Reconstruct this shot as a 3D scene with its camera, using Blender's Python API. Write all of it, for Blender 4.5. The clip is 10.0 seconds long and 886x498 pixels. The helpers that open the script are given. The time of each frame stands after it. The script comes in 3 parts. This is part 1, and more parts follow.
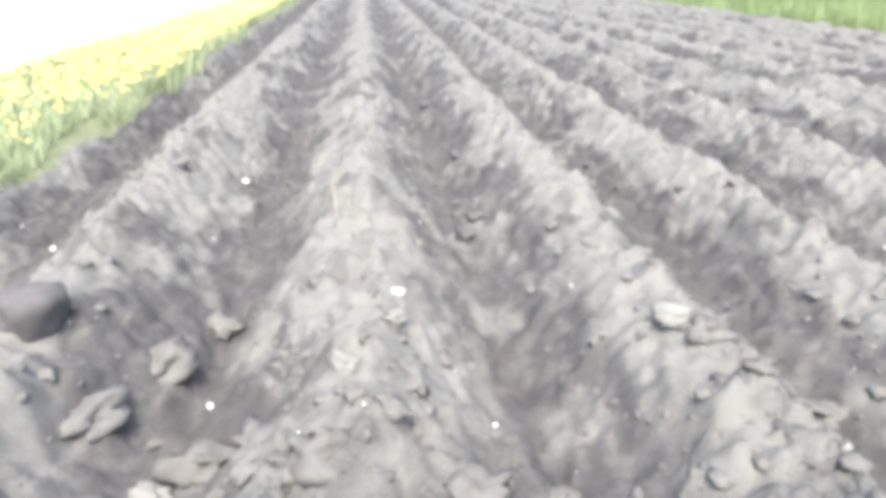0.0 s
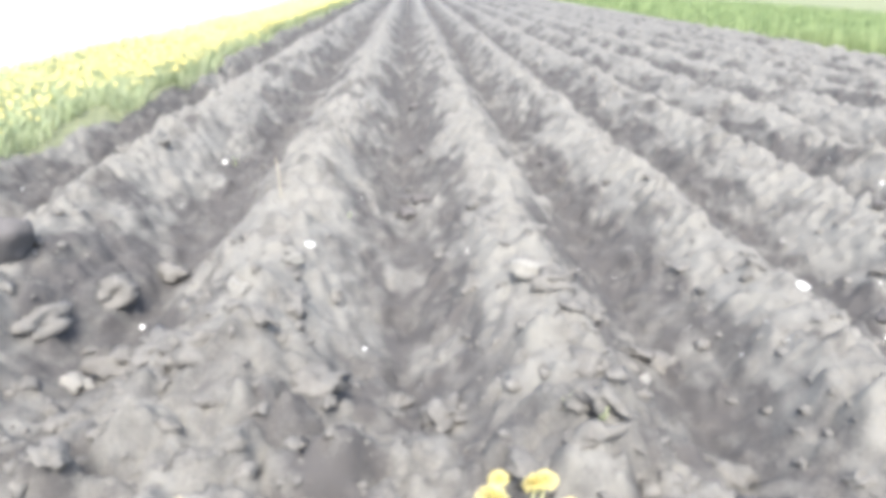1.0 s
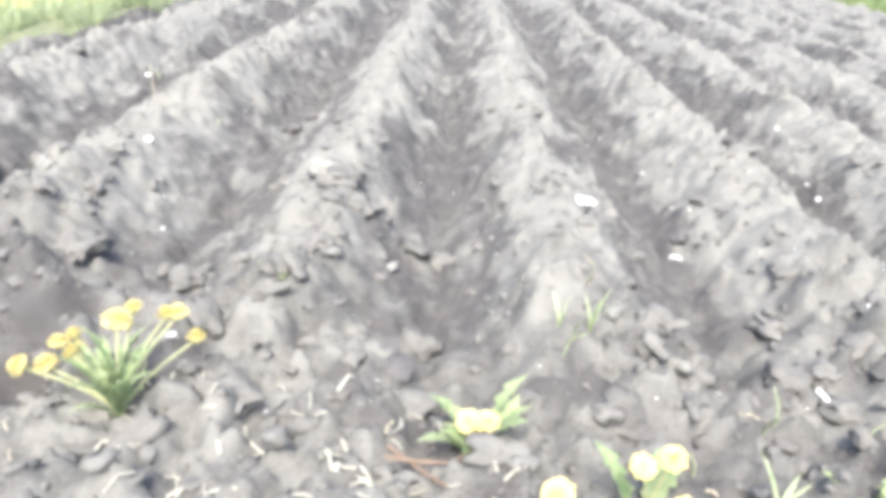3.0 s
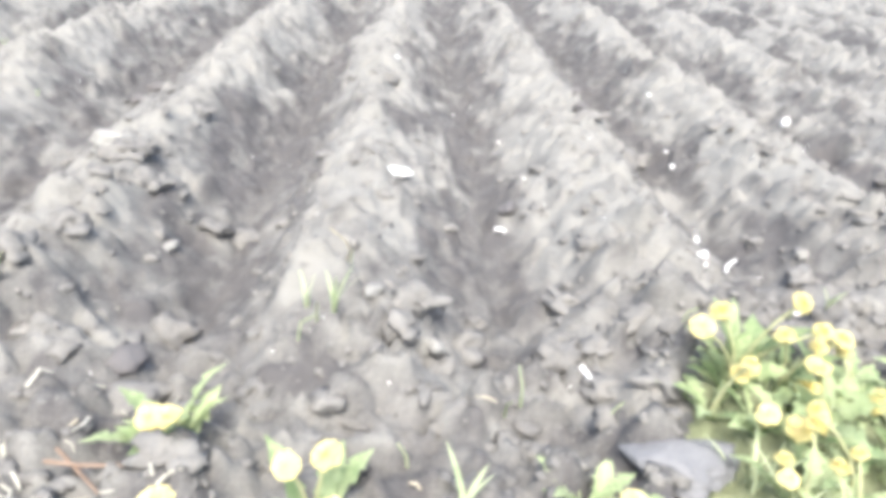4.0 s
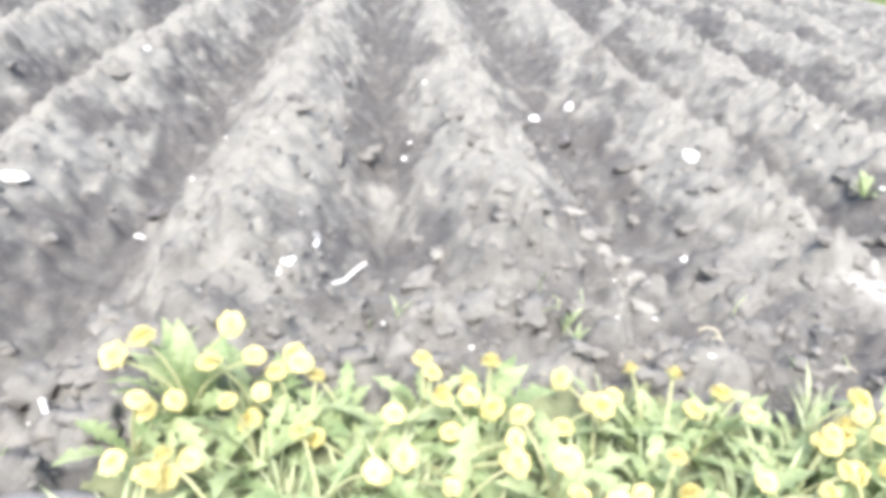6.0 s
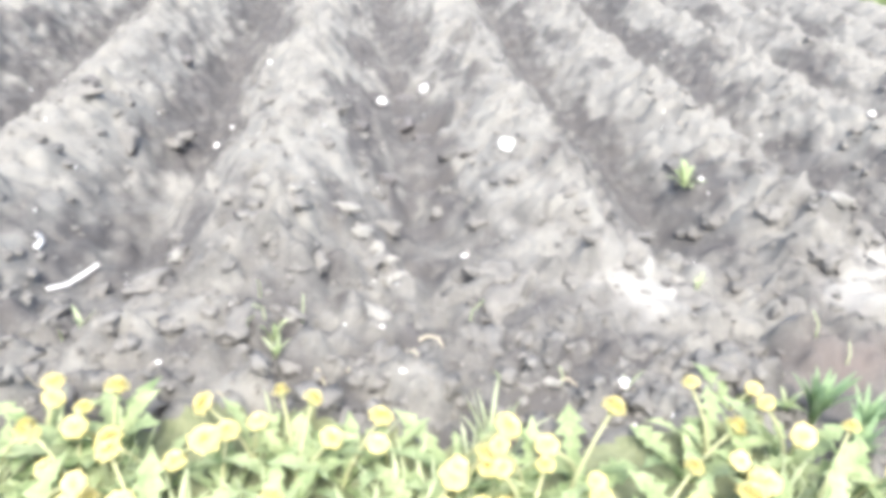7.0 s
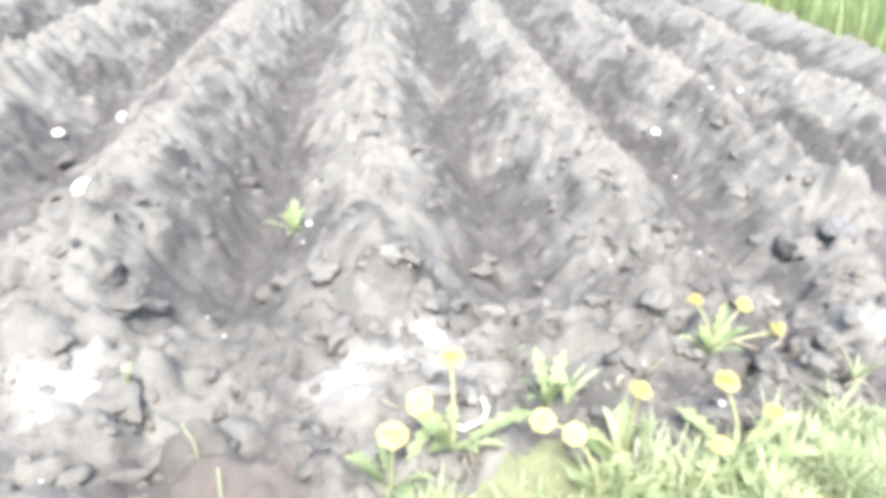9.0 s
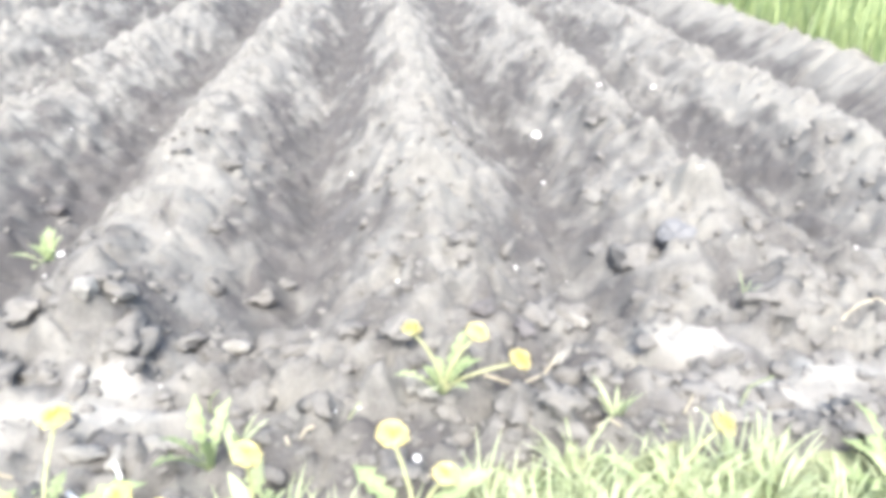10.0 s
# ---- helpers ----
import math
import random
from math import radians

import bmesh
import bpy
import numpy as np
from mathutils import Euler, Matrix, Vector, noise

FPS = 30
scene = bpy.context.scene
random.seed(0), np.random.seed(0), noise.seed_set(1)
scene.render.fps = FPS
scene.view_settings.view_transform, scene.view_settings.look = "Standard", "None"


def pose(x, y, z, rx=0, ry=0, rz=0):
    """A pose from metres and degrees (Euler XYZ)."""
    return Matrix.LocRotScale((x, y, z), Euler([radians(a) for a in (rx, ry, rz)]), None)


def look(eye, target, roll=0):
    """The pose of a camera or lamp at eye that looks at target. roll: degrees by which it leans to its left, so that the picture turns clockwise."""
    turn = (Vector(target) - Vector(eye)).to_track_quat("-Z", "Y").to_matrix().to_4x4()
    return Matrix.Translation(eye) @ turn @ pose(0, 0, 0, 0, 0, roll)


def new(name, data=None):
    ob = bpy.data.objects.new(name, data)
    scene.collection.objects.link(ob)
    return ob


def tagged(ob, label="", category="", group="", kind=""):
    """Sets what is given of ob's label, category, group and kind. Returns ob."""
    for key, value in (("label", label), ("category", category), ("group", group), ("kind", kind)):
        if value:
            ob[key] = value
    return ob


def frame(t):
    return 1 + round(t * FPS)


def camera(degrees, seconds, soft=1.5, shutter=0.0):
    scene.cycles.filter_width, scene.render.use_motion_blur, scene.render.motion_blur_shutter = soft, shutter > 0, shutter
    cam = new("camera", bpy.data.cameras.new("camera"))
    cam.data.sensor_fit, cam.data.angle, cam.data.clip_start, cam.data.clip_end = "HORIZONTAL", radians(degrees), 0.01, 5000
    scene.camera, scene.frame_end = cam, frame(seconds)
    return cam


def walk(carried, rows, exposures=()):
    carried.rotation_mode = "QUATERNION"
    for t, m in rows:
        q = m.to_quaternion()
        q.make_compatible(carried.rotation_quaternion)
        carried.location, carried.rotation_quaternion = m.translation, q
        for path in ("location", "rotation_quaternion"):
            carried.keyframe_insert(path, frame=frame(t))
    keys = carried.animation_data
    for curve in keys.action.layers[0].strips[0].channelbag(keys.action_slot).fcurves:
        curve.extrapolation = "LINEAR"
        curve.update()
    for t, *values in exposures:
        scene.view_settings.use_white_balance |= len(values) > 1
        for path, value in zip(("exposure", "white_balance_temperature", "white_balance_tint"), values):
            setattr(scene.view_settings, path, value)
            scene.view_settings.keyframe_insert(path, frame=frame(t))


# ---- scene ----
cam = camera(65.1, 10.0, soft=5.6)
PATH = [
    (0, (0.011, 0.312, 0.959), (0.225, 2.148, 0.195), 1.1),
    (0.5, (0.202, 0.096, 0.967), (0.377, 1.96, 0.263), 1.3),
    (1, (0.386, -0.091, 0.952), (0.504, 1.767, 0.221), 2.6),
    (1.5, (0.541, -0.214, 0.943), (0.574, 1.6, 0.101), 4.5),
    (2, (0.737, -0.283, 0.953), (0.702, 1.541, 0.134), 6.5),
    (2.2, (0.81, -0.303, 0.947), (0.769, 1.533, 0.154), 6.6),
    (3.3, (1.279, -0.323, 0.904), (1.31, 1.468, 0.013), 4.3),
    (3.5, (1.374, -0.298, 0.9), (1.422, 1.487, 0.0), 4.4),
    (4, (1.598, -0.212, 0.895), (1.73, 1.561, -0.022), 5.4),
    (4.5, (1.818, -0.168, 0.924), (2.014, 1.585, -0.019), 6.2),
    (5, (2.09, -0.133, 0.915), (2.283, 1.615, -0.038), 5.0),
    (5.2, (2.182, -0.118, 0.894), (2.375, 1.638, -0.043), 4.5),
    (6.3, (2.774, -0.072, 0.946), (2.973, 1.679, 0.0), 4.5),
    (6.5, (2.897, -0.051, 0.95), (3.109, 1.688, -0.015), 4.5),
    (7, (3.185, -0.011, 0.978), (3.451, 1.7, -0.022), 5.5),
    (7.5, (3.513, 0.033, 0.99), (3.788, 1.751, 0.003), 5.7),
    (8, (3.84, 0.092, 0.999), (4.152, 1.8, 0.006), 6.3),
    (8.5, (4.2, 0.171, 1.008), (4.491, 1.881, 0.012), 5.7),
    (9, (4.537, 0.272, 0.983), (4.74, 2.008, 0.011), 3.4),
    (9.5, (4.844, 0.36, 0.946), (5.004, 2.113, -0.002), 1.6),
    (10, (5.181, 0.436, 0.887), (5.325, 2.203, -0.039), -0.1),
]
EXPOSURES = [(0, 1.85), (1, 1.80), (2.2, 1.96), (3.3, 2.02), (6, 2.01), (8, 2.08), (10, 2.14)]
walk(cam, [(t, look(eye, target, roll)) for t, eye, target, roll in PATH], EXPOSURES)

# ---- world, sun, exposure ----
SUN_EL, SUN_AZ = radians(58), radians(186)         # high, behind the camera, through thin cloud
world = bpy.data.worlds.new("sky")
scene.world = world
world.use_nodes = True
sky = world.node_tree.nodes.new("ShaderNodeTexSky")
sky.sky_type, sky.sun_disc = "NISHITA", False
sky.sun_elevation, sky.sun_rotation = SUN_EL, SUN_AZ
sky.air_density, sky.dust_density, sky.ozone_density = 1.0, 4.0, 1.0
world.node_tree.links.new(sky.outputs[0], world.node_tree.nodes["Background"].inputs[0])
world.node_tree.nodes["Background"].inputs[1].default_value = 0.14
sun = new("sun", bpy.data.lights.new("sun", "SUN"))
sun.data.energy, sun.data.angle, sun.data.color = 1.6, radians(20), (1.0, 0.98, 0.93)
sun.matrix_world = look((math.sin(SUN_AZ) * math.cos(SUN_EL) * 50, math.cos(SUN_AZ) * math.cos(SUN_EL) * 50, math.sin(SUN_EL) * 50), (0, 0, 0))


# ---- materials ----
def material(name, dark, light, scale=20.0, fine=150.0, rough=0.9, bump=0.3, bump_scale=180.0, translucent=0.0, vary=0.0, sand=False):
    """Two colours mixed by coarse and fine noise, with fine relief; thin leaves let light through."""
    m = bpy.data.materials.new(name)
    m.use_nodes = True
    t = m.node_tree
    n, l = t.nodes, t.links
    b = n["Principled BSDF"]
    geo = n.new("ShaderNodeNewGeometry")
    n1, n2 = n.new("ShaderNodeTexNoise"), n.new("ShaderNodeTexNoise")
    n1.inputs["Scale"].default_value, n1.inputs["Detail"].default_value, n1.inputs["Roughness"].default_value = scale, 6, 0.65
    n2.inputs["Scale"].default_value, n2.inputs["Detail"].default_value = fine, 3
    l.new(geo.outputs["Position"], n1.inputs["Vector"])
    l.new(geo.outputs["Position"], n2.inputs["Vector"])
    add = n.new("ShaderNodeMath")
    add.operation = "ADD"
    half = n.new("ShaderNodeMath")
    half.operation = "MULTIPLY"
    half.inputs[1].default_value = 0.5
    l.new(n2.outputs["Fac"], half.inputs[0])
    l.new(n1.outputs["Fac"], add.inputs[0])
    l.new(half.outputs[0], add.inputs[1])
    last = add
    if vary:
        info = n.new("ShaderNodeObjectInfo")
        isl = n.new("ShaderNodeMath")
        isl.operation = "ADD"
        l.new(info.outputs["Random"], isl.inputs[0])
        l.new(geo.outputs["Random Per Island"], isl.inputs[1])
        mul = n.new("ShaderNodeMath")
        mul.operation = "MULTIPLY_ADD"
        mul.inputs[1].default_value, mul.inputs[2].default_value = vary, -vary
        l.new(isl.outputs[0], mul.inputs[0])
        both = n.new("ShaderNodeMath")
        both.operation = "ADD"
        l.new(add.outputs[0], both.inputs[0])
        l.new(mul.outputs[0], both.inputs[1])
        last = both
    if sand:                                   # soil tone, paler or darker; it also carries the hollows' painted shade
        soil_tone = n.new("ShaderNodeAttribute")
        soil_tone.attribute_name = "dry"
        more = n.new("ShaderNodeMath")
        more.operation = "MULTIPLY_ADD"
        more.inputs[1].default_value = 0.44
        l.new(soil_tone.outputs["Fac"], more.inputs[0])
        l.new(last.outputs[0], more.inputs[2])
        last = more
    ramp = n.new("ShaderNodeMapRange")
    ramp.inputs["From Min"].default_value, ramp.inputs["From Max"].default_value = 0.5, 1.0
    l.new(last.outputs[0], ramp.inputs["Value"])
    mix = n.new("ShaderNodeMix")
    mix.data_type = "RGBA"
    mix.inputs["A"].default_value, mix.inputs["B"].default_value = (*dark, 1), (*light, 1)
    l.new(ramp.outputs[0], mix.inputs["Factor"])
    colour = mix
    if sand:                                   # spilled pale sand, by the ground's own mask
        att = n.new("ShaderNodeAttribute")
        att.attribute_name = "sand"
        over = n.new("ShaderNodeMix")
        over.data_type = "RGBA"
        over.inputs["B"].default_value = (0.34, 0.337, 0.315, 1)
        l.new(att.outputs["Fac"], over.inputs["Factor"])
        l.new(mix.outputs["Result"], over.inputs["A"])
        brown = n.new("ShaderNodeAttribute")
        brown.attribute_name = "crust"
        top = n.new("ShaderNodeMix")
        top.data_type = "RGBA"
        top.inputs["B"].default_value = (0.125, 0.107, 0.098, 1)
        l.new(brown.outputs["Fac"], top.inputs["Factor"])
        l.new(over.outputs["Result"], top.inputs["A"])
        colour = top
    l.new(colour.outputs["Result"], b.inputs["Base Color"])
    b.inputs["Roughness"].default_value = rough
    b.inputs["Specular IOR Level"].default_value = 0.25
    if bump:
        nb = n.new("ShaderNodeTexNoise")
        nb.inputs["Scale"].default_value, nb.inputs["Detail"].default_value, nb.inputs["Roughness"].default_value = bump_scale, 6, 0.7
        l.new(geo.outputs["Position"], nb.inputs["Vector"])
        bp = n.new("ShaderNodeBump")
        bp.inputs["Strength"].default_value, bp.inputs["Distance"].default_value = bump, 0.01
        l.new(nb.outputs["Fac"], bp.inputs["Height"])
        l.new(bp.outputs[0], b.inputs["Normal"])
    if translucent:
        tr = n.new("ShaderNodeBsdfTranslucent")
        l.new(mix.outputs["Result"], tr.inputs["Color"])
        sh = n.new("ShaderNodeMixShader")
        sh.inputs[0].default_value = translucent
        l.new(b.outputs[0], sh.inputs[1])
        l.new(tr.outputs[0], sh.inputs[2])
        l.new(sh.outputs[0], n["Material Output"].inputs["Surface"])
    return m


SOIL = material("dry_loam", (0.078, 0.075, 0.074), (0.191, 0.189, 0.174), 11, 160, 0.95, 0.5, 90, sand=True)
CLOD = material("dry_clod", (0.112, 0.109, 0.103), (0.182, 0.178, 0.165), 25, 200, 0.95, 0.35, 160, vary=0.16)
PALE_CLOD = material("bleached_clod", (0.17, 0.168, 0.156), (0.27, 0.266, 0.245), 25, 200, 0.95, 0.35, 160)
DARK_CLOD = material("dark_clod", (0.098, 0.094, 0.094), (0.138, 0.132, 0.130), 25, 200, 0.9, 0.5, 160)
TURF = material("turf_litter", (0.13, 0.15, 0.085), (0.24, 0.26, 0.16), 28, 140, 0.95, 0.7, 110)
ROAD = material("pale_concrete", (0.50, 0.50, 0.49), (0.66, 0.66, 0.65), 3, 90, 0.85, 0.2, 150)
SLATE = material("grey_slate", (0.11, 0.112, 0.115), (0.175, 0.178, 0.182), 12, 120, 0.8, 0.3, 120)
WHITE = material("white_flint", (0.60, 0.60, 0.58), (0.85, 0.85, 0.83), 40, 200, 0.6, 0.2, 200)
STRAW = material("bleached_straw", (0.28, 0.25, 0.18), (0.48, 0.44, 0.34), 40, 200, 0.8, 0.1, 200, vary=0.2)
HUSK = material("bleached_husk", (0.28, 0.27, 0.22), (0.46, 0.45, 0.39), 40, 200, 0.8, 0.1, 200, vary=0.2)
RED_STEM = material("reddish_stem", (0.16, 0.11, 0.08), (0.26, 0.19, 0.14), 40, 200, 0.8, 0.1, 200)
LEAF = material("dandelion_leaf", (0.17, 0.245, 0.115), (0.42, 0.48, 0.28), 22, 120, 0.55, 0.15, 90, 0.35, vary=0.25)
GRASS = material("grass_blade", (0.27, 0.34, 0.185), (0.54, 0.59, 0.39), 9, 60, 0.6, 0, 0, 0.35, vary=0.25)
RANK = material("rank_grass", (0.15, 0.25, 0.13), (0.34, 0.45, 0.26), 22, 120, 0.55, 0.1, 90, 0.35, vary=0.25)
CROP = material("green_crop", (0.19, 0.27, 0.12), (0.40, 0.47, 0.24), 3, 40, 0.6, 0, 0, 0.35, vary=0.2)
STALK = material("pale_stalk", (0.32, 0.35, 0.18), (0.48, 0.48, 0.30), 30, 120, 0.6, 0.1, 120, 0.2)
FAR_PETAL = material("roadside_petal", (0.68, 0.58, 0.18), (0.84, 0.75, 0.35), 20, 200, 0.7, 0, 0, 0.25, vary=0.15)
PETAL = material("yellow_petal", (0.80, 0.71, 0.30), (0.89, 0.81, 0.46), 60, 300, 0.7, 0.5, 300, 0.4, vary=0.15)


# ---- shapes in numbers ----
def lattice(ix, iy, seed):
    h = (ix.astype(np.int64) * 374761393 + iy.astype(np.int64) * 668265263 + seed * 974634777) & 0x7FFFFFFF
    h = ((h ^ (h >> 13)) * 1274126177) & 0x7FFFFFFF
    return ((h ^ (h >> 16)) & 0xFFFF) / 65535.0


def vnoise(x, y, seed=0):
    ix, iy = np.floor(x), np.floor(y)
    fx, fy = x - ix, y - iy
    fx, fy = fx * fx * fx * (fx * (fx * 6 - 15) + 10), fy * fy * fy * (fy * (fy * 6 - 15) + 10)
    a, b = lattice(ix, iy, seed), lattice(ix + 1, iy, seed)
    c, d = lattice(ix, iy + 1, seed), lattice(ix + 1, iy + 1, seed)
    return (a + (b - a) * fx) * (1 - fy) + (c + (d - c) * fx) * fy - 0.5


def smooth(a, b, v):
    t = np.clip((v - a) / (b - a), 0, 1)
    return t * t * (3 - 2 * t)


CREST = np.array([-2.4, -1.62, -0.83, 0.0, 0.795, 1.485, 2.247, 2.975, 3.803, 4.528, 5.29, 6.035, 6.79, 7.55, 8.3])
END_X = [-2.00, -0.38, 0.54, 1.40, 2.29, 2.87, 3.81, 4.56, 5.26, 6.02, 8.00]
END_Y = [1.12, 1.05, 0.94, 0.72, 0.88, 1.20, 1.30, 1.33, 1.53, 1.73, 1.78]      # where the ridges run out into the headland
EDGE_X = [-3.00, 1.95, 2.10, 2.25, 2.56, 3.16, 3.58, 3.99, 4.10, 4.36, 4.58, 4.76, 5.15, 5.46, 5.73, 6.30, 8.00]
EDGE_Y = [0.20, 0.28, 0.68, 0.95, 0.97, 0.93, 0.88, 0.93, 0.78, 0.75, 1.05, 1.12, 1.17, 1.28, 1.24, 1.22, 1.30]  # where the grass verge begins
LEFT, RIGHT, ROADSIDE = -1.46, 7.65, -2.55


def height_base(x, y):
    wob = 0.05 * vnoise(x * 0.3 + 7, y * 0.8, 3) + 0.035 * vnoise(x * 2, y * 1.4, 4)
    k = np.interp(x + wob, CREST, np.arange(len(CREST)))
    u = np.abs(k - np.round(k)) * 2
    prof = 0.5 * (1 - u ** 1.3) + 0.5 * (0.5 + 0.5 * np.cos(np.pi * u))
    ridge = -0.092 + 0.224 * prof
    end = np.interp(x, END_X, END_Y) + 0.18 * vnoise(x * 2.3, y * 0.7, 5)
    w = smooth(-0.25, 0.6, y - end) * smooth(LEFT - 0.25, LEFT + 0.1, x) * (1 - smooth(RIGHT - 0.2, RIGHT + 0.1, x))
    flat = 0.035 + 0.05 * vnoise(x * 1.6, y * 1.6, 8) + 0.05 * smooth(LEFT + 0.1, LEFT - 0.3, x)
    return flat * (1 - w) + ridge * w


def tilled(x, y):
    """1 on loose soil, 0 on the verges."""
    e = y - np.interp(x, EDGE_X, EDGE_Y) + 0.12 * vnoise(x * 6, y * 6, 21)
    j = 0.12 * vnoise(x * 5, y * 2, 22)
    return smooth(-0.06, 0.04, e) * smooth(LEFT - 0.05, LEFT + 0.05, x + j) * (1 - smooth(RIGHT - 0.05, RIGHT + 0.1, x + j))


def spaced(start, stop, step, grow):
    out = [start]
    while out[-1] < stop:
        out.append(out[-1] + step)
        step *= grow
    return out


gx = np.array(sorted([-v for v in spaced(1.92, 300, 0.02, 1.12)[1:]]) + list(np.arange(-1.92, 6.9, 0.0122)) + spaced(6.9, 300, 0.02, 1.1))
gy = np.array(sorted([-v for v in spaced(0.2, 200, 0.02, 1.15)[1:]]) + list(np.arange(-0.2, 3.6, 0.0118)) + spaced(3.6, 24, 0.0118, 1.011) + spaced(24.5, 600, 0.5, 1.15))
GX, GY = np.meshgrid(gx, gy)
GZ = height_base(GX, GY) - 0.12 * smooth(ROADSIDE + 0.02, ROADSIDE - 0.15, GX) * (1 - smooth(-24.3, -24.6, GX))
loose = tilled(GX, GY)
near = 1 - smooth(10, 30, GY)


def packed(x, y, seed):
    """Rounded lumps of many sizes lying side by side: one in each cell of a jittered lattice."""
    ix, iy = np.floor(x), np.floor(y)
    best = np.zeros_like(x)
    for dx in (-1, 0, 1):
        for dy in (-1, 0, 1):
            cx, cy = ix + dx, iy + dy
            px, py = cx + lattice(cx, cy, seed), cy + lattice(cx, cy, seed + 1)
            size, turn = 0.35 + 0.65 * lattice(cx, cy, seed + 2), 3.1 * lattice(cx, cy, seed + 3)
            ux, uy = x - px, y - py
            qx, qy = ux * np.cos(turn) + uy * np.sin(turn), uy * np.cos(turn) - ux * np.sin(turn)
            d = qx ** 2 + (1.5 * qy) ** 2
            best = np.maximum(best, size * np.sqrt(np.clip(1 - d / (0.75 * size) ** 2, 0, 1)) * (lattice(cx, cy, seed + 4) ** 1.5))
    return best


crown = np.interp(GX, CREST, np.arange(len(CREST)))
crown = np.abs(crown - np.round(crown)) * 2                      # 0 on a crest, 1 in a furrow
headland = 1 - smooth(0.0, 0.7, GY - np.interp(GX, END_X, END_Y))
rough = 0.45 + 0.65 * headland + 0.52 * (1 - crown) * (1 - headland)
SX = 1.25 * GX                                                   # lumps on the flanks are as long as they are wide
wx = GX + 0.030 * vnoise(GX * 11, GY * 11, 35) + 0.010 * vnoise(GX * 40, GY * 40, 36)
wy = GY + 0.030 * vnoise(GX * 11, GY * 11, 37) + 0.010 * vnoise(GX * 40, GY * 40, 38)
lx = SX + wx - GX
lumps = 0.050 * vnoise(GX * 5, GY * 2.6, 31) + 0.024 * vnoise(SX * 12, GY * 7, 32) + 0.008 * vnoise(SX * 40, GY * 28, 34)
# flat flakes lying across the headland and the ridge backs, lumps strung along the flanks
flat_lie = np.clip(headland + 0.8 * (1 - smooth(0.2, 0.6, crown)), 0, 1)
flakes = 0.075 * packed(lx * 5.6, wy * 8, 341) + 0.066 * packed(lx * 9, wy * 13, 351) + 0.044 * packed(lx * 18, wy * 25, 361) + 0.018 * packed(lx * 36, wy * 42, 331)
strung = 0.036 * packed(lx * 9, wy * 5.5, 301) + 0.066 * packed(lx * 14, wy * 9, 311) + 0.046 * packed(lx * 26, wy * 18, 321) + 0.018 * packed(lx * 42, wy * 34, 331)
lumps += rough * (flakes * flat_lie + strung * (1 - flat_lie))
GZ = GZ + (lumps * (0.25 + 0.75 * loose)) * near
# soil tone: ridge backs paler in patches, furrows darker, loose crumbs on the headland mottled
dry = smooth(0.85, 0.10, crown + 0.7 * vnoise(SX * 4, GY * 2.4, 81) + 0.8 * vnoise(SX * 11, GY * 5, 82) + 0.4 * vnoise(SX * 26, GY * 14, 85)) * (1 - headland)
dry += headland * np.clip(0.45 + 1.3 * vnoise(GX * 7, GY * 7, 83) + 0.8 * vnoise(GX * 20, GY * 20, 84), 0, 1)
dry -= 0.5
for px, py, pr, pd in ((0.95, 0.66, 0.22, 0.5), (0.68, 0.52, 0.18, 0.4), (0.00, 0.78, 0.22, 0.5), (0.35, 0.60, 0.20, 0.5), (1.28, 0.80, 0.22, -0.7), (0.20, 1.20, 0.25, -0.3)):     # paler patches beside the tall dandelion, darker soil round it
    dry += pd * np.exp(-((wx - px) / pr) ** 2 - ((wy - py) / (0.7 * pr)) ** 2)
# spilled pale sand: low heaps with ragged edges
sand = np.zeros_like(GX)
for sx, sy, rx, ry, rise in ((3.93, 1.39, 0.14, 0.10, 0.02), (3.90, 1.58, 0.07, 0.12, 0.0), (4.04, 1.32, 0.10, 0.05, 0.01), (4.47, 1.35, 0.075, 0.085, 0.03), (4.67, 1.42, 0.13, 0.045, 0.014), (4.66, 1.50, 0.10, 0.03, 0.01),
                             (5.79, 1.56, 0.12, 0.06, 0.012), (5.84, 1.36, 0.20, 0.07, 0.010), (6.03, 1.45, 0.14, 0.05, 0.01), (1.67, 0.77, 0.12, 0.05, 0.0), (5.08, 2.48, 0.10, 0.08, 0.0), (5.01, 1.60, 0.05, 0.10, 0.0)):
    d = ((wx - sx) / rx) ** 2 + ((wy - sy) / ry) ** 2
    g = np.exp(-d * 1.1) * (1 + 0.5 * vnoise(GX * 22, GY * 22, 39))
    sand = np.maximum(sand, np.clip((g - 0.12) * 0.80 + 0.25 * vnoise(GX * 40, GY * 40, 40) * (g > 0.12), 0, 0.52) * (1.0 if rise else 0.3))
    GZ += (rise - 0.6 * lumps * (rise > 0)) * np.exp(-d)
# hollows and the odd hole between the ridges, shade painted into the soil tone
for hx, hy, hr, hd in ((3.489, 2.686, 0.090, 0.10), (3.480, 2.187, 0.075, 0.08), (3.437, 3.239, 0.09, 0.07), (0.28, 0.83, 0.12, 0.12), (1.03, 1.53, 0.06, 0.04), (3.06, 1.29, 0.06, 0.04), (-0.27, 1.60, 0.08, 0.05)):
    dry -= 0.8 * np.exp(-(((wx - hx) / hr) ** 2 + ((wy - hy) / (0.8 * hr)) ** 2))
    GZ -= hd * np.exp(-(((GX - hx) / hr) ** 2 + ((GY - hy) / (0.7 * hr)) ** 2))


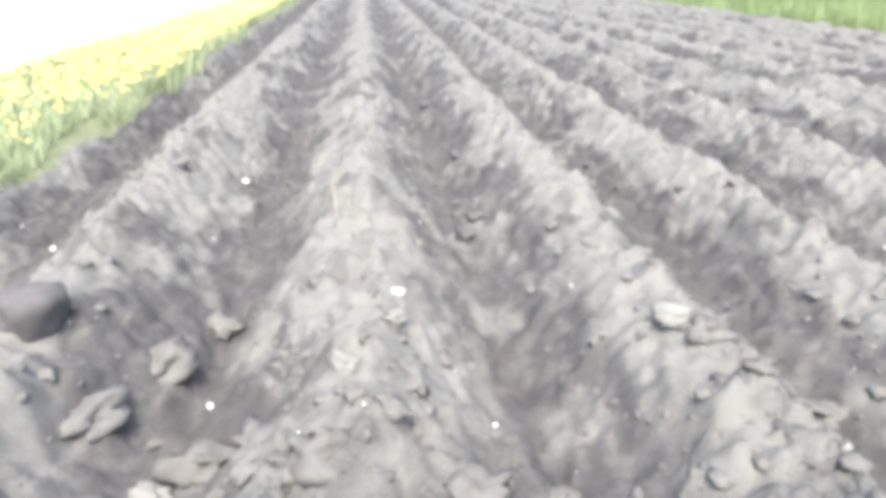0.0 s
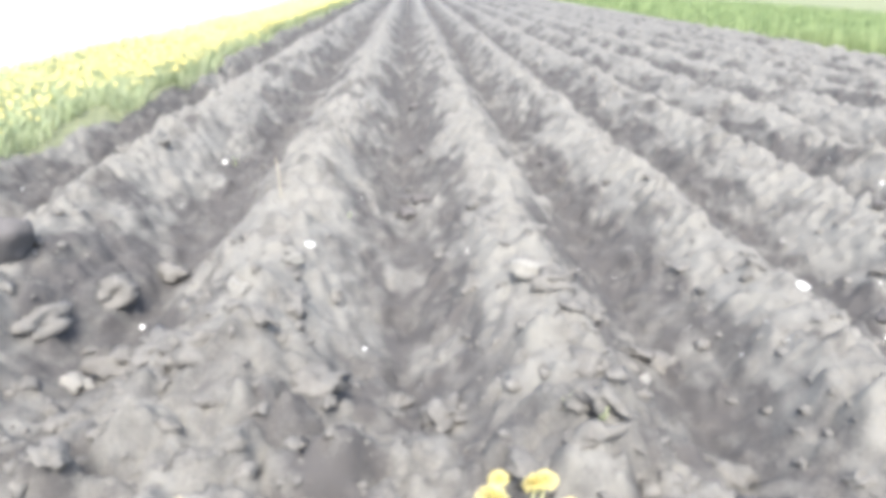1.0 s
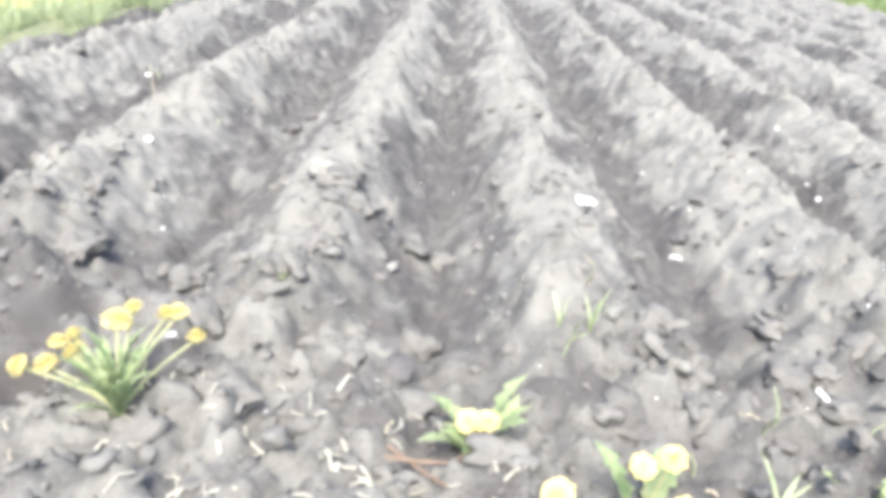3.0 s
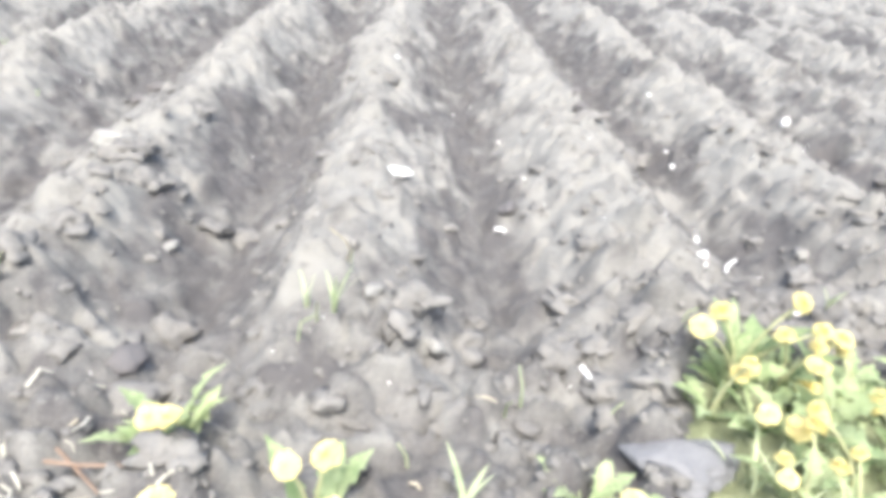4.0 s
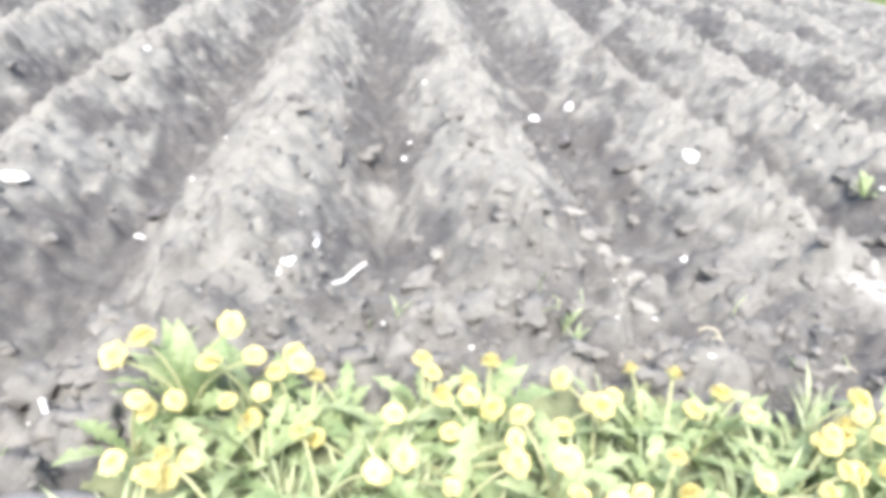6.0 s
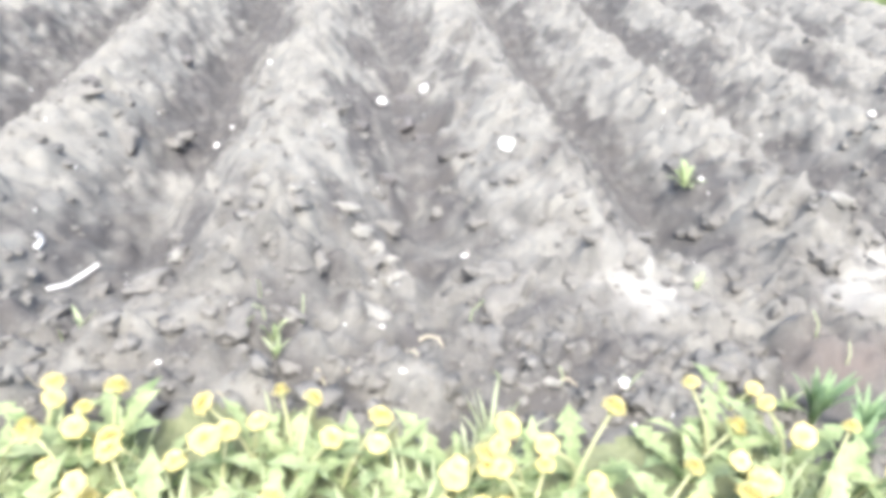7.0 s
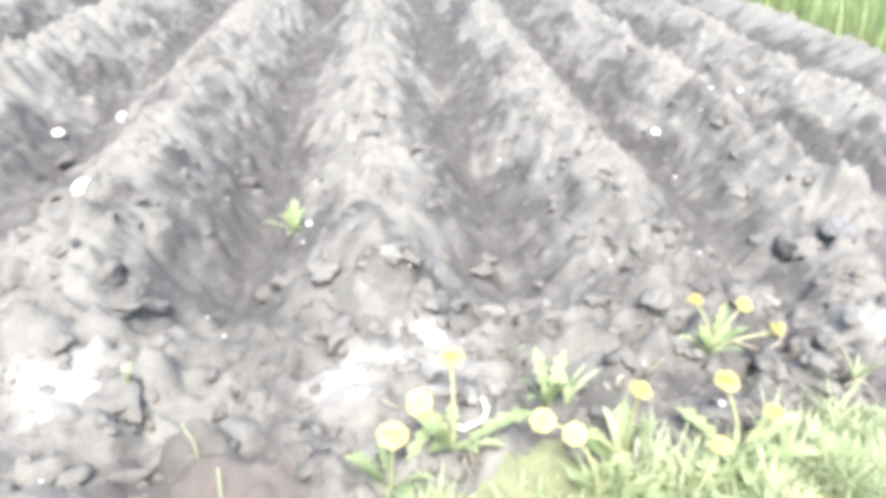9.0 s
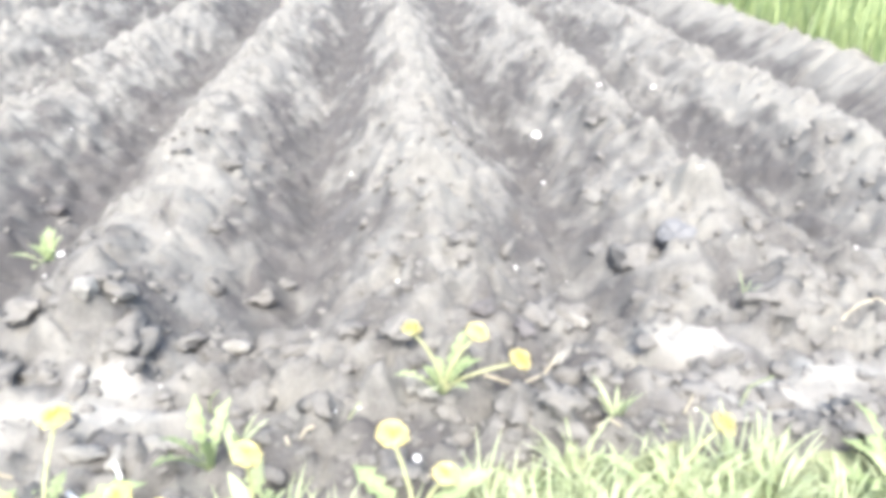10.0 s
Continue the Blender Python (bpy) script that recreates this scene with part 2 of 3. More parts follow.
# a smooth bank of crusted brown soil in the gap of the verge, steep towards the verge
bank = np.exp(-(((wx + 0.07 * vnoise(GX * 9, GY * 9, 48) - 4.29) / 0.17) ** 2 + ((wy + 0.07 * vnoise(GX * 9, GY * 9, 49) - 1.06) / 0.14) ** 2))
face = 0.105 * smooth(0.95, 1.16, GY) - 0.03 + 0.05 * (GX - 4.31)
GZ = GZ * (1 - 0.85 * bank) + (face + 0.4 * lumps) * 0.85 * bank
crust = np.clip((bank - 0.2) * smooth(1.00, 1.09, wy) * 1.1 + 0.3 * vnoise(GX * 25, GY * 25, 46) * bank, 0, 1)


def ground_z(x, y):
    """The ground's height at a place."""
    x, y = np.asarray(x, float), np.asarray(y, float)
    i = np.clip(np.searchsorted(gx, x) - 1, 0, len(gx) - 2)
    j = np.clip(np.searchsorted(gy, y) - 1, 0, len(gy) - 2)
    a, b = (x - gx[i]) / (gx[i + 1] - gx[i]), (y - gy[j]) / (gy[j + 1] - gy[j])
    return (GZ[j, i] * (1 - a) + GZ[j, i + 1] * a) * (1 - b) + (GZ[j + 1, i] * (1 - a) + GZ[j + 1, i + 1] * a) * b


def mesh_from(name, verts, faces, mats, smooth_faces=False):
    """A mesh from an array of places and an array of equal faces."""
    me = bpy.data.meshes.new(name)
    verts, faces = np.asarray(verts, np.float32), np.asarray(faces, np.int32)
    n = faces.shape[1]
    me.vertices.add(len(verts))
    me.vertices.foreach_set("co", verts.ravel())
    me.loops.add(faces.size)
    me.loops.foreach_set("vertex_index", faces.ravel())
    me.polygons.add(len(faces))
    me.polygons.foreach_set("loop_start", np.arange(0, faces.size, n, dtype=np.int32))
    me.polygons.foreach_set("loop_total", np.full(len(faces), n, np.int32))
    me.polygons.foreach_set("use_smooth", np.full(len(faces), smooth_faces, bool))
    for m in mats:
        me.materials.append(m)
    me.update(calc_edges=True)
    return me


# ---- ground ----
rows_n, cols_n = len(gy), len(gx)
idx = np.arange(rows_n * cols_n).reshape(rows_n, cols_n)
quads = np.stack([idx[:-1, :-1], idx[:-1, 1:], idx[1:, 1:], idx[1:, :-1]], -1).reshape(-1, 4)
ground_mesh = mesh_from("ground", np.stack([GX, GY, GZ], -1).reshape(-1, 3), quads, [SOIL, TURF], True)
mid = (loose[:-1, :-1] + loose[1:, 1:]).reshape(-1) / 2
ground_mesh.attributes.new("sand", "FLOAT", "POINT").data.foreach_set("value", sand.astype(np.float32).ravel())
ground_mesh.attributes.new("crust", "FLOAT", "POINT").data.foreach_set("value", crust.astype(np.float32).ravel())
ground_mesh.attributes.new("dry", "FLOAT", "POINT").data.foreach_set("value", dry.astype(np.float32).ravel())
ground_mesh.polygons.foreach_set("material_index", (mid < 0.5).astype(np.int32))
ground = tagged(new("ground", ground_mesh), "ploughed dry grey loam drawn into long ridges, with grassy margins", "ground", kind="structure")


def road_strip():
    ys = np.arange(-30, 80, 1.0)
    xs = np.array([-24.4, -24.3, -12.0, ROADSIDE - 0.08, ROADSIDE])
    zs = np.array([0.02, 0.105, 0.125, 0.105, 0.02])
    v = [(x + 0.04 * math.sin(y * 1.7) * (k < 1 or k > 2), y, z) for y in ys for k, (x, z) in enumerate(zip(xs, zs))]
    f = [(j * 5 + k, j * 5 + k + 1, j * 5 + k + 6, j * 5 + k + 5) for j in range(len(ys) - 1) for k in range(4)]
    return tagged(new("road", mesh_from("road", v, f, [ROAD])), "pale sunlit concrete farm road beside the field", "road", kind="structure")


road_strip()


# ---- grass and crop, too many to count ----
def blades(name, places, tall, wide, mat, label, category, seed, droop=0.5, way=None):
    """Bent, tapering blades, four places of width along each, joined into one mesh."""
    r = np.random.default_rng(seed)
    n = len(places)
    px, py = places[:, 0], places[:, 1]
    pz = ground_z(px, py) - 0.01
    az, h, w = r.uniform(0, 2 * np.pi, n) if way is None else way, tall * r.uniform(0.45, 1.15, n), wide * r.uniform(0.6, 1.3, n)
    lean = droop * r.uniform(0.2, 1.2, n)
    verts = np.zeros((n, 7, 3))
    face_az = az + np.pi / 2 + r.uniform(-0.5, 0.5, n)
    for k, s in enumerate((0.0, 0.4, 0.75, 1.0)):
        out, up = h * lean * s ** 1.8, h * (s - 0.25 * lean * s ** 2.5)
        cx, cy, cz = px + out * np.cos(az), py + out * np.sin(az), pz + up
        half = w * (0.5, 0.5, 0.34, 0.0)[k]
        if k == 3:
            verts[:, 6] = np.stack([cx, cy, cz], -1)
        else:
            verts[:, 2 * k] = np.stack([cx - half * np.cos(face_az), cy - half * np.sin(face_az), cz], -1)
            verts[:, 2 * k + 1] = np.stack([cx + half * np.cos(face_az), cy + half * np.sin(face_az), cz], -1)
    tri = np.array([(0, 1, 3), (0, 3, 2), (2, 3, 5), (2, 5, 4), (4, 5, 6)])
    faces = (np.arange(n)[:, None, None] * 7 + tri[None]).reshape(-1, 3)
    return tagged(new(name, mesh_from(name, verts.reshape(-1, 3), faces, [mat], True)), label, category, kind="stuff")


def scatter(n, x0, x1, y0, y1, seed, keep):
    r = np.random.default_rng(seed)
    p = np.stack([r.uniform(x0, x1, n), r.uniform(y0, y1, n)], -1)
    return p[keep(p[:, 0], p[:, 1])]


def tufts(n, x0, x1, y0, y1, seed, keep, count=34, wide=0.035):
    """Places of blades in tufts, and the way each one leans: out of its tuft."""
    r = np.random.default_rng(seed)
    c = scatter(n, x0, x1, y0, y1, seed, keep)
    m = r.integers(count // 3, count, len(c))
    c = np.repeat(c, m, axis=0)
    a, d = r.uniform(0, 2 * np.pi, len(c)), wide * np.sqrt(r.random(len(c)))
    return c + np.stack([d * np.cos(a), d * np.sin(a)], -1), a + r.normal(0, 0.5, len(c))


def verge_keep(x, y):
    e = np.interp(x, EDGE_X, EDGE_Y) - y
    patch = vnoise(x * 5, y * 5, 41) + 0.5 * vnoise(x * 13, y * 13, 42)
    dense = smooth(2.0, 2.3, x)
    return (e > 0.02 + 0.05 * vnoise(x * 9, y * 9, 43)) & (patch > 0.30 - 0.42 * dense)


def fine_keep(x, y):
    return verge_keep(x, y) & (vnoise(x * 3.3, y * 4, 44) + 0.3 * vnoise(x * 11, y * 11, 45) > np.interp(x, [2, 3.8, 4.4, 5.0, 5.15, 8], [0.16, 0.14, -0.24, -0.24, -0.26, -0.26]))


def left_keep(x, y):
    j = 0.25 * vnoise(x * 5, y * 1.5, 22)
    return (x + j < LEFT) & (x > ROADSIDE - 0.04)


places, ways = tufts(3300, 3.9, 8.0, 0.3, 1.5, 51, fine_keep, 44, 0.030)
blades("verge_grass", places, 0.085, 0.0042, GRASS, "fresh green grass in tufts on the field margin", "grass", 61, 0.8, ways)
places, ways = tufts(150, 2.2, 4.0, 0.2, 1.1, 57, verge_keep, 24)
blades("verge_grass", places, 0.11, 0.006, GRASS, "fresh green grass among the dandelions", "grass", 67, 0.7, ways)
blades("trodden_grass", scatter(15000, 4.1, 8.0, 0.25, 1.4, 59, lambda x, y: np.interp(x, EDGE_X, EDGE_Y) - y > 0.03 + 0.08 * vnoise(x * 8, y * 8, 50)), 0.05, 0.006, GRASS, "short fine grass between the tufts of the margin", "grass", 69, 0.9)
blades("trodden_grass", scatter(16000, -2.5, 9.5, -4.5, 0.3, 58, lambda x, y: (np.interp(x, EDGE_X, EDGE_Y) - y > 0.05) & (vnoise(x * 4, y * 4, 47) > -0.25)), 0.07, 0.011, GRASS, "short trodden grass along the field margin", "grass", 68)
blades("verge_grass", scatter(2600, -1.5, 2.1, -0.6, 0.14, 52, verge_keep), 0.12, 0.006, GRASS, "sparse green grass at the headland", "grass", 62)
blades("roadside_grass", scatter(24000, -2.75, -1.4, 1.0, 9.0, 53, left_keep), 0.16, 0.009, GRASS, "lush green grass between the road and the field", "grass", 63)
blades("roadside_grass", scatter(12000, -2.75, -1.4, 9.0, 28.0, 54, left_keep), 0.18, 0.018, GRASS, "lush green grass between the road and the field", "grass", 64)
blades("green_crop", scatter(26000, RIGHT - 0.1, 13.0, 1.0, 14.0, 55, lambda x, y: x + 0.5 * vnoise(x * 2, y * 2, 23) > RIGHT), 0.42, 0.014, CROP, "tall fresh green crop standing beside the ploughed field", "crop", 65, 0.35)
blades("green_crop", scatter(14000, RIGHT - 0.1, 20.0, 14.0, 40.0, 56, lambda x, y: x + 0.5 * vnoise(x * 2, y * 2, 23) > RIGHT), 0.45, 0.035, CROP, "tall fresh green crop standing beside the ploughed field", "crop", 66, 0.35)


# ---- dandelions ----
def leaf_mesh(seed, length=0.17, wide=0.020):
    """A toothed leaf that rises, arches and droops, folded along its midrib."""
    r = random.Random(seed)
    n = 13
    v, f = [], []
    for k in range(n):
        s = k / (n - 1)
        body = (0.16 + 0.84 * math.sin(math.pi * min(1, s * 0.62 + 0.12)) * s ** 0.5) * (1 - s ** 7)
        tooth = (1.0 if k % 2 else 0.48) if 0 < k < n - 2 else 0.8
        w = wide * body * tooth * r.uniform(0.85, 1.15)
        y, z = length * (s - 0.10 * s ** 3), length * (0.62 * s - 0.42 * s ** 2.2)
        back = -0.010 if k % 2 else 0.0
        v += [(-w, y + back, z + w * 0.35), (0, y, z), (w, y + back, z + w * 0.35)]
    for k in range(n - 1):
        a = 3 * k
        f += [(a, a + 1, a + 4, a + 3), (a + 1, a + 2, a + 5, a + 4)]
    return mesh_from("leaf", v, f, [LEAF], True)


def head_mesh(seed, radius=0.019):
    """A domed head of narrow rays in rings over a green cup."""
    r = random.Random(seed)
    v, f, mats = [], [], []
    for ring, (rad, rise, n) in enumerate(((0.92, -0.12, 17), (1.0, 0.18, 17), (0.84, 0.48, 15), (0.60, 0.68, 12), (0.34, 0.80, 9))):
        for k in range(n):
            a = 2 * math.pi * (k + 0.5 * (ring % 2)) / n + r.uniform(-0.08, 0.08)
            R, w = radius * rad * r.uniform(0.88, 1.08), math.pi / n * 1.05
            z0, z1 = radius * (0.05 + 0.10 * ring), radius * (rise + r.uniform(-0.05, 0.08))
            i = len(v)
            for rr, zz, ww in ((0.12 * R, z0, w), (0.7 * R, (z0 + z1) / 2 + 0.10 * radius, w), (R, z1, w * 0.75)):
                v += [(rr * math.cos(a - ww), rr * math.sin(a - ww), zz), (rr * math.cos(a + ww), rr * math.sin(a + ww), zz)]
            f += [(i, i + 1, i + 3, i + 2), (i + 2, i + 3, i + 5, i + 4)]
            mats += [0, 0]
    i = len(v)
    for zz, rr in ((-0.55, 0.18), (-0.30, 0.42), (0.05, 0.52), (0.20, 0.60)):
        v += [(radius * rr * math.cos(k * math.pi / 4), radius * rr * math.sin(k * math.pi / 4), radius * zz) for k in range(8)]
    for j in range(3):
        for k in range(8):
            f.append((i + 8 * j + k, i + 8 * j + (k + 1) % 8, i + 8 * j + 8 + (k + 1) % 8, i + 8 * j + 8 + k))
            mats.append(1)
    me = mesh_from("flower_head", v, f, [PETAL, STALK], True)
    me.polygons.foreach_set("material_index", mats)
    return me


def tube(points, radius, sides=6):
    """Places and faces of a tapering tube along points."""
    v, f = [], []
    for k, p in enumerate(points):
        q = Vector(points[min(k + 1, len(points) - 1)]) - Vector(points[max(k - 1, 0)])
        m = q.to_track_quat("Z", "Y").to_matrix()
        rr = radius * (1.15 - 0.35 * k / (len(points) - 1))
        v += [tuple(Vector(p) + m @ Vector((rr * math.cos(a), rr * math.sin(a), 0))) for a in (2 * math.pi * j / sides for j in range(sides))]
    for k in range(len(points) - 1):
        for j in range(sides):
            f.append((k * sides + j, k * sides + (j + 1) % sides, (k + 1) * sides + (j + 1) % sides, (k + 1) * sides + j))
    return v, f


LEAVES = [leaf_mesh(s, 0.16 + 0.02 * (s % 3), 0.025 + 0.006 * (s % 2)) for s in range(5)]
HEADS = [head_mesh(s, 0.0172 + 0.0019 * s) for s in range(4)]


def dandelion(x, y, leaves, flowers, spread=1.0, rise=0.0, seed=0, label="", slim=1.0, head=1.0):
    """flowers: (dx, dy, z) of each head from the plant's foot, or a number of them."""
    r = random.Random(seed * 77 + 5)
    base = new("dandelion")
    base.location = (x, y, float(ground_z(x, y)) - 0.004)
    base.empty_display_size = 0.03
    tagged(base, label or "dandelion with toothed green leaves and yellow flowers in the verge", "dandelion", "dandelions along the field edge")
    turn = r.uniform(0, 360)
    for k in range(leaves):
        ob = new("leaf", r.choice(LEAVES))
        ob.parent = base
        s = spread * r.uniform(0.65, 1.15)
        ob.matrix_local = pose(0, 0, 0, 0, 0, turn + k * 137.5 + r.uniform(-20, 20)) @ pose(0, 0.005, 0, rise + r.uniform(-12, 28), r.uniform(-18, 18), 0) @ Matrix.Diagonal((s * slim * r.uniform(0.9, 1.3), s, s, 1))
    if isinstance(flowers, int):
        flowers = [(r.uniform(-0.09, 0.09), r.uniform(-0.08, 0.08), r.uniform(0.07, 0.155)) for _ in range(flowers)]
    for dx, dy, z in flowers:
        pts = [(0.15 * dx * s + 0.85 * dx * s * s, 0.15 * dy * s + 0.85 * dy * s * s, z * (1.25 * s - 0.25 * s * s)) for s in (0, 0.25, 0.5, 0.75, 1)]
        v, f = tube(pts, 0.0032)
        st = new("stalk", mesh_from("stalk", v, f, [STALK], True))
        st.parent = base
        hd = new("flower_head", r.choice(HEADS))
        hd.parent = st
        tip = (Vector(pts[4]) - Vector(pts[3])).normalized() + Vector((0, -0.2, 0.9))      # heads open towards the light
        hd.matrix_local = Matrix.Translation(pts[4]) @ tip.to_track_quat("Z", "Y").to_matrix().to_4x4() @ pose(0, 0, 0.006, r.uniform(-25, 25), r.uniform(-25, 25), 0) @ Matrix.Scale(head * r.uniform(0.85, 1.15), 4)
        tagged(hd, "yellow dandelion flower head")
    return base


# plants that stand alone on the bare headland
dandelion(0.575, 0.69, 26, [(-0.02, 0.14, 0.15), (-0.035, 0.10, 0.14), (0.04, 0.14, 0.14), (-0.10, 0.07, 0.125), (-0.12, 0.05, 0.12), (-0.09, 0.05, 0.10), (-0.165, 0.0, 0.10), (-0.13, 0.02, 0.09), (0.10, 0.13, 0.10), (0.06, 0.15, 0.14)], 1.0, 44, 1, "tall dandelion with many yellow flowers on bare soil", 0.40, 1.15)
dandelion(0.11, 0.53, 11, [(-0.02, 0.03, 0.12), (-0.04, 0.02, 0.11)], 1.05, 30, 2, "dandelion with one yellow flower on the bare headland")
dandelion(-0.04, 0.51, 7, 1, 0.9, 15, 3, "small leafy dandelion on the bare headland")
dandelion(1.25, 0.67, 14, [(0.0, -0.01, 0.10), (-0.03, 0.0, 0.09)], 1.0, 28, 4, "compact dandelion with a low yellow flower on bare soil")
dandelion(1.50, 0.50, 8, [(-0.03, -0.02, 0.16), (0.02, 0.0, 0.16), (0.03, -0.05, 0.11), (0.0, -0.06, 0.10), (-0.12, -0.06, 0.07), (0.13, -0.05, 0.08)], 0.85, 22, 5, "dandelion with several pale yellow flowers on bare soil")
dandelion(1.93, 0.57, 8, [(0.03, -0.07, 0.10)], 0.85, 22, 6, "spiky leafed dandelion beside a flat grey stone")
dandelion(1.35, 0.37, 6, [(-0.02, 0.02, 0.16)], 0.8, 20, 7)
dandelion(2.28, 0.88, 11, [(-0.10, -0.02, 0.15), (0.08, 0.0, 0.20), (-0.06, 0.0, 0.17), (0.12, -0.03, 0.16)], 1.15, 32, 8, "upright dandelion with large leaves at the end of the verge")
dandelion(5.26, 1.41, 9, [(-0.05, 0.02, 0.12), (0.06, 0.03, 0.10), (0.13, 0.0, 0.06)], 0.6, 25, 9, "dandelion with drooping flowers on loose soil")
dandelion(4.88, 1.28, 6, 0, 0.65, 35, 10, "young dandelion with upright leaves in soil")
dandelion(3.95, 0.96, 10, [(0.03, 0.0, 0.06)], 0.75, -12, 11, "flat dandelion rosette with a closed flower")
dandelion(4.32, 2.05, 11, 0, 0.55, 25, 12, "small green weed on the flank of a ridge")
dandelion(3.03, 1.18, 4, 0, 0.4, 40, 13, "small green seedling in the shade of a clod")
dandelion(4.98, 1.13, 8, [(0.0, 0.0, 0.17), (-0.16, -0.02, 0.13)], 0.8, 35, 14, "dandelion with upright leaves and pale flowers")
dandelion(4.68, 1.16, 7, [(-0.06, 0.0, 0.11), (0.0, 0.10, 0.12)], 0.8, 20, 15)
dandelion(4.57, 1.09, 6, [(0.0, 0.0, 0.12)], 0.8, 20, 16)
dandelion(5.20, 1.14, 7, [(-0.03, 0.05, 0.14), (0.04, 0.0, 0.11)], 0.85, 20, 17)
dandelion(5.17, 0.94, 6, [(0.03, 0.0, 0.12)], 0.85, 20, 18)
# the dense run of the verge
r = random.Random(12)
made = []
while len(made) < 95:
    x = r.uniform(2.2, 4.1)
    y = float(np.interp(x, EDGE_X, EDGE_Y)) - 0.07 - 0.55 * r.random() ** 1.2
    if y < 0.35 or min((math.hypot(x - a, y - b) for a, b in made), default=1) < 0.06:
        continue
    made.append((x, y))
    dandelion(x, y, r.randint(6, 9), r.choice((1, 1, 2, 2, 3)), r.uniform(0.7, 0.95), r.uniform(4, 22), 100 + len(made))
for k in range(24):
    x = r.uniform(4.55, 5.15) if k < 17 else r.uniform(5.2, 6.4)
    dandelion(x, float(np.interp(x, EDGE_X, EDGE_Y)) - r.uniform(0.06, 0.42), r.randint(5, 7), r.choice((0, 1, 1)), 0.72, 15, 200 + k)


def far_heads(n, seed):
    """Yellow heads over the roadside grass, past counting."""
    r = np.random.default_rng(seed)
    p = scatter(n, -2.7, -1.45, 2.2, 26, seed, left_keep)
    p = p[r.random(len(p)) < smooth(2.0, 6.5, p[:, 1]) * 0.9 + 0.06]
    z = ground_z(p[:, 0], p[:, 1]) + r.uniform(0.10, 0.21, len(p))
    rad = r.uniform(0.008, 0.015, len(p)) * (1 + 0.02 * p[:, 1])
    ang = np.arange(7) * 2 * np.pi / 7
    v = np.zeros((len(p), 15, 3))
    for ring, (rr, zz) in enumerate(((1.0, 0.0), (0.62, 0.45))):
        for k in range(7):
            v[:, ring * 7 + k] = np.stack([p[:, 0] + rad * rr * np.cos(ang[k]), p[:, 1] + rad * rr * np.sin(ang[k]), z + rad * zz], -1)
    v[:, 14] = np.stack([p[:, 0], p[:, 1], z + rad * 0.55], -1)
    tri = []
    for k in range(7):
        m = (k + 1) % 7
        tri += [(k, m, 7 + m), (k, 7 + m, 7 + k), (7 + k, 7 + m, 14)]
    f = (np.arange(len(p))[:, None, None] * 15 + np.array(tri)[None]).reshape(-1, 3)
    return tagged(new("yellow_flowers", mesh_from("yellow_flowers", v.reshape(-1, 3), f, [FAR_PETAL], True)), "many yellow flowers over the roadside grass", "flowers", kind="stuff")


far_heads(15000, 71)


# ---- clods, stones and litter ----
def lump_mesh(name, seed, sub, rough, mat, flat=0.7, angular=0.0):
    """A broken lump: a sphere pushed in and out by noise and cut by a few planes."""
    r = random.Random(seed)
    bm = bmesh.new()
    bmesh.ops.create_icosphere(bm, subdivisions=sub, radius=1)
    off = Vector((r.uniform(0, 50), r.uniform(0, 50), r.uniform(0, 50)))
    cuts = [(Vector((r.uniform(-1, 1), r.uniform(-1, 1), r.uniform(-0.6, 1))).normalized(), r.uniform(0.55, 0.85)) for _ in range(5)]
    for v in bm.verts:
        d = v.co.normalized()
        v.co = d * (1 + rough * noise.noise(d * 1.3 + off) + 0.5 * rough * noise.noise(d * 3.5 + off) + 0.30 * rough * noise.noise(d * 8 + off))
        if angular:
            for nrm, dist in cuts:
                over = v.co.dot(nrm) - dist
                if over > 0:
                    v.co -= nrm * over * angular
        v.co.z *= flat
    me = bpy.data.meshes.new(name)
    bm.to_mesh(me)
    bm.free()
    me.materials.append(mat)
    me.polygons.foreach_set("use_smooth", np.full(len(me.polygons), True, bool))
    return me


CLODS = [lump_mesh("clod", s, 3, 1.05, CLOD, 0.58, 0.22 * (s % 3)) for s in range(8)]


def lump(name, mesh, x, y, size, label, category, group="", turn=0.0, sink=0.3, sx=1.0, sy=1.0, sz=1.0, tip=(0, 0)):
    ob = new(name, mesh)
    ob.matrix_world = pose(x, y, float(ground_z(x, y)) + size * sz * (0.68 - sink), tip[0], tip[1], turn) @ Matrix.Diagonal((size * sx, size * sy, size * sz, 1))
    return tagged(ob, label, category, group)


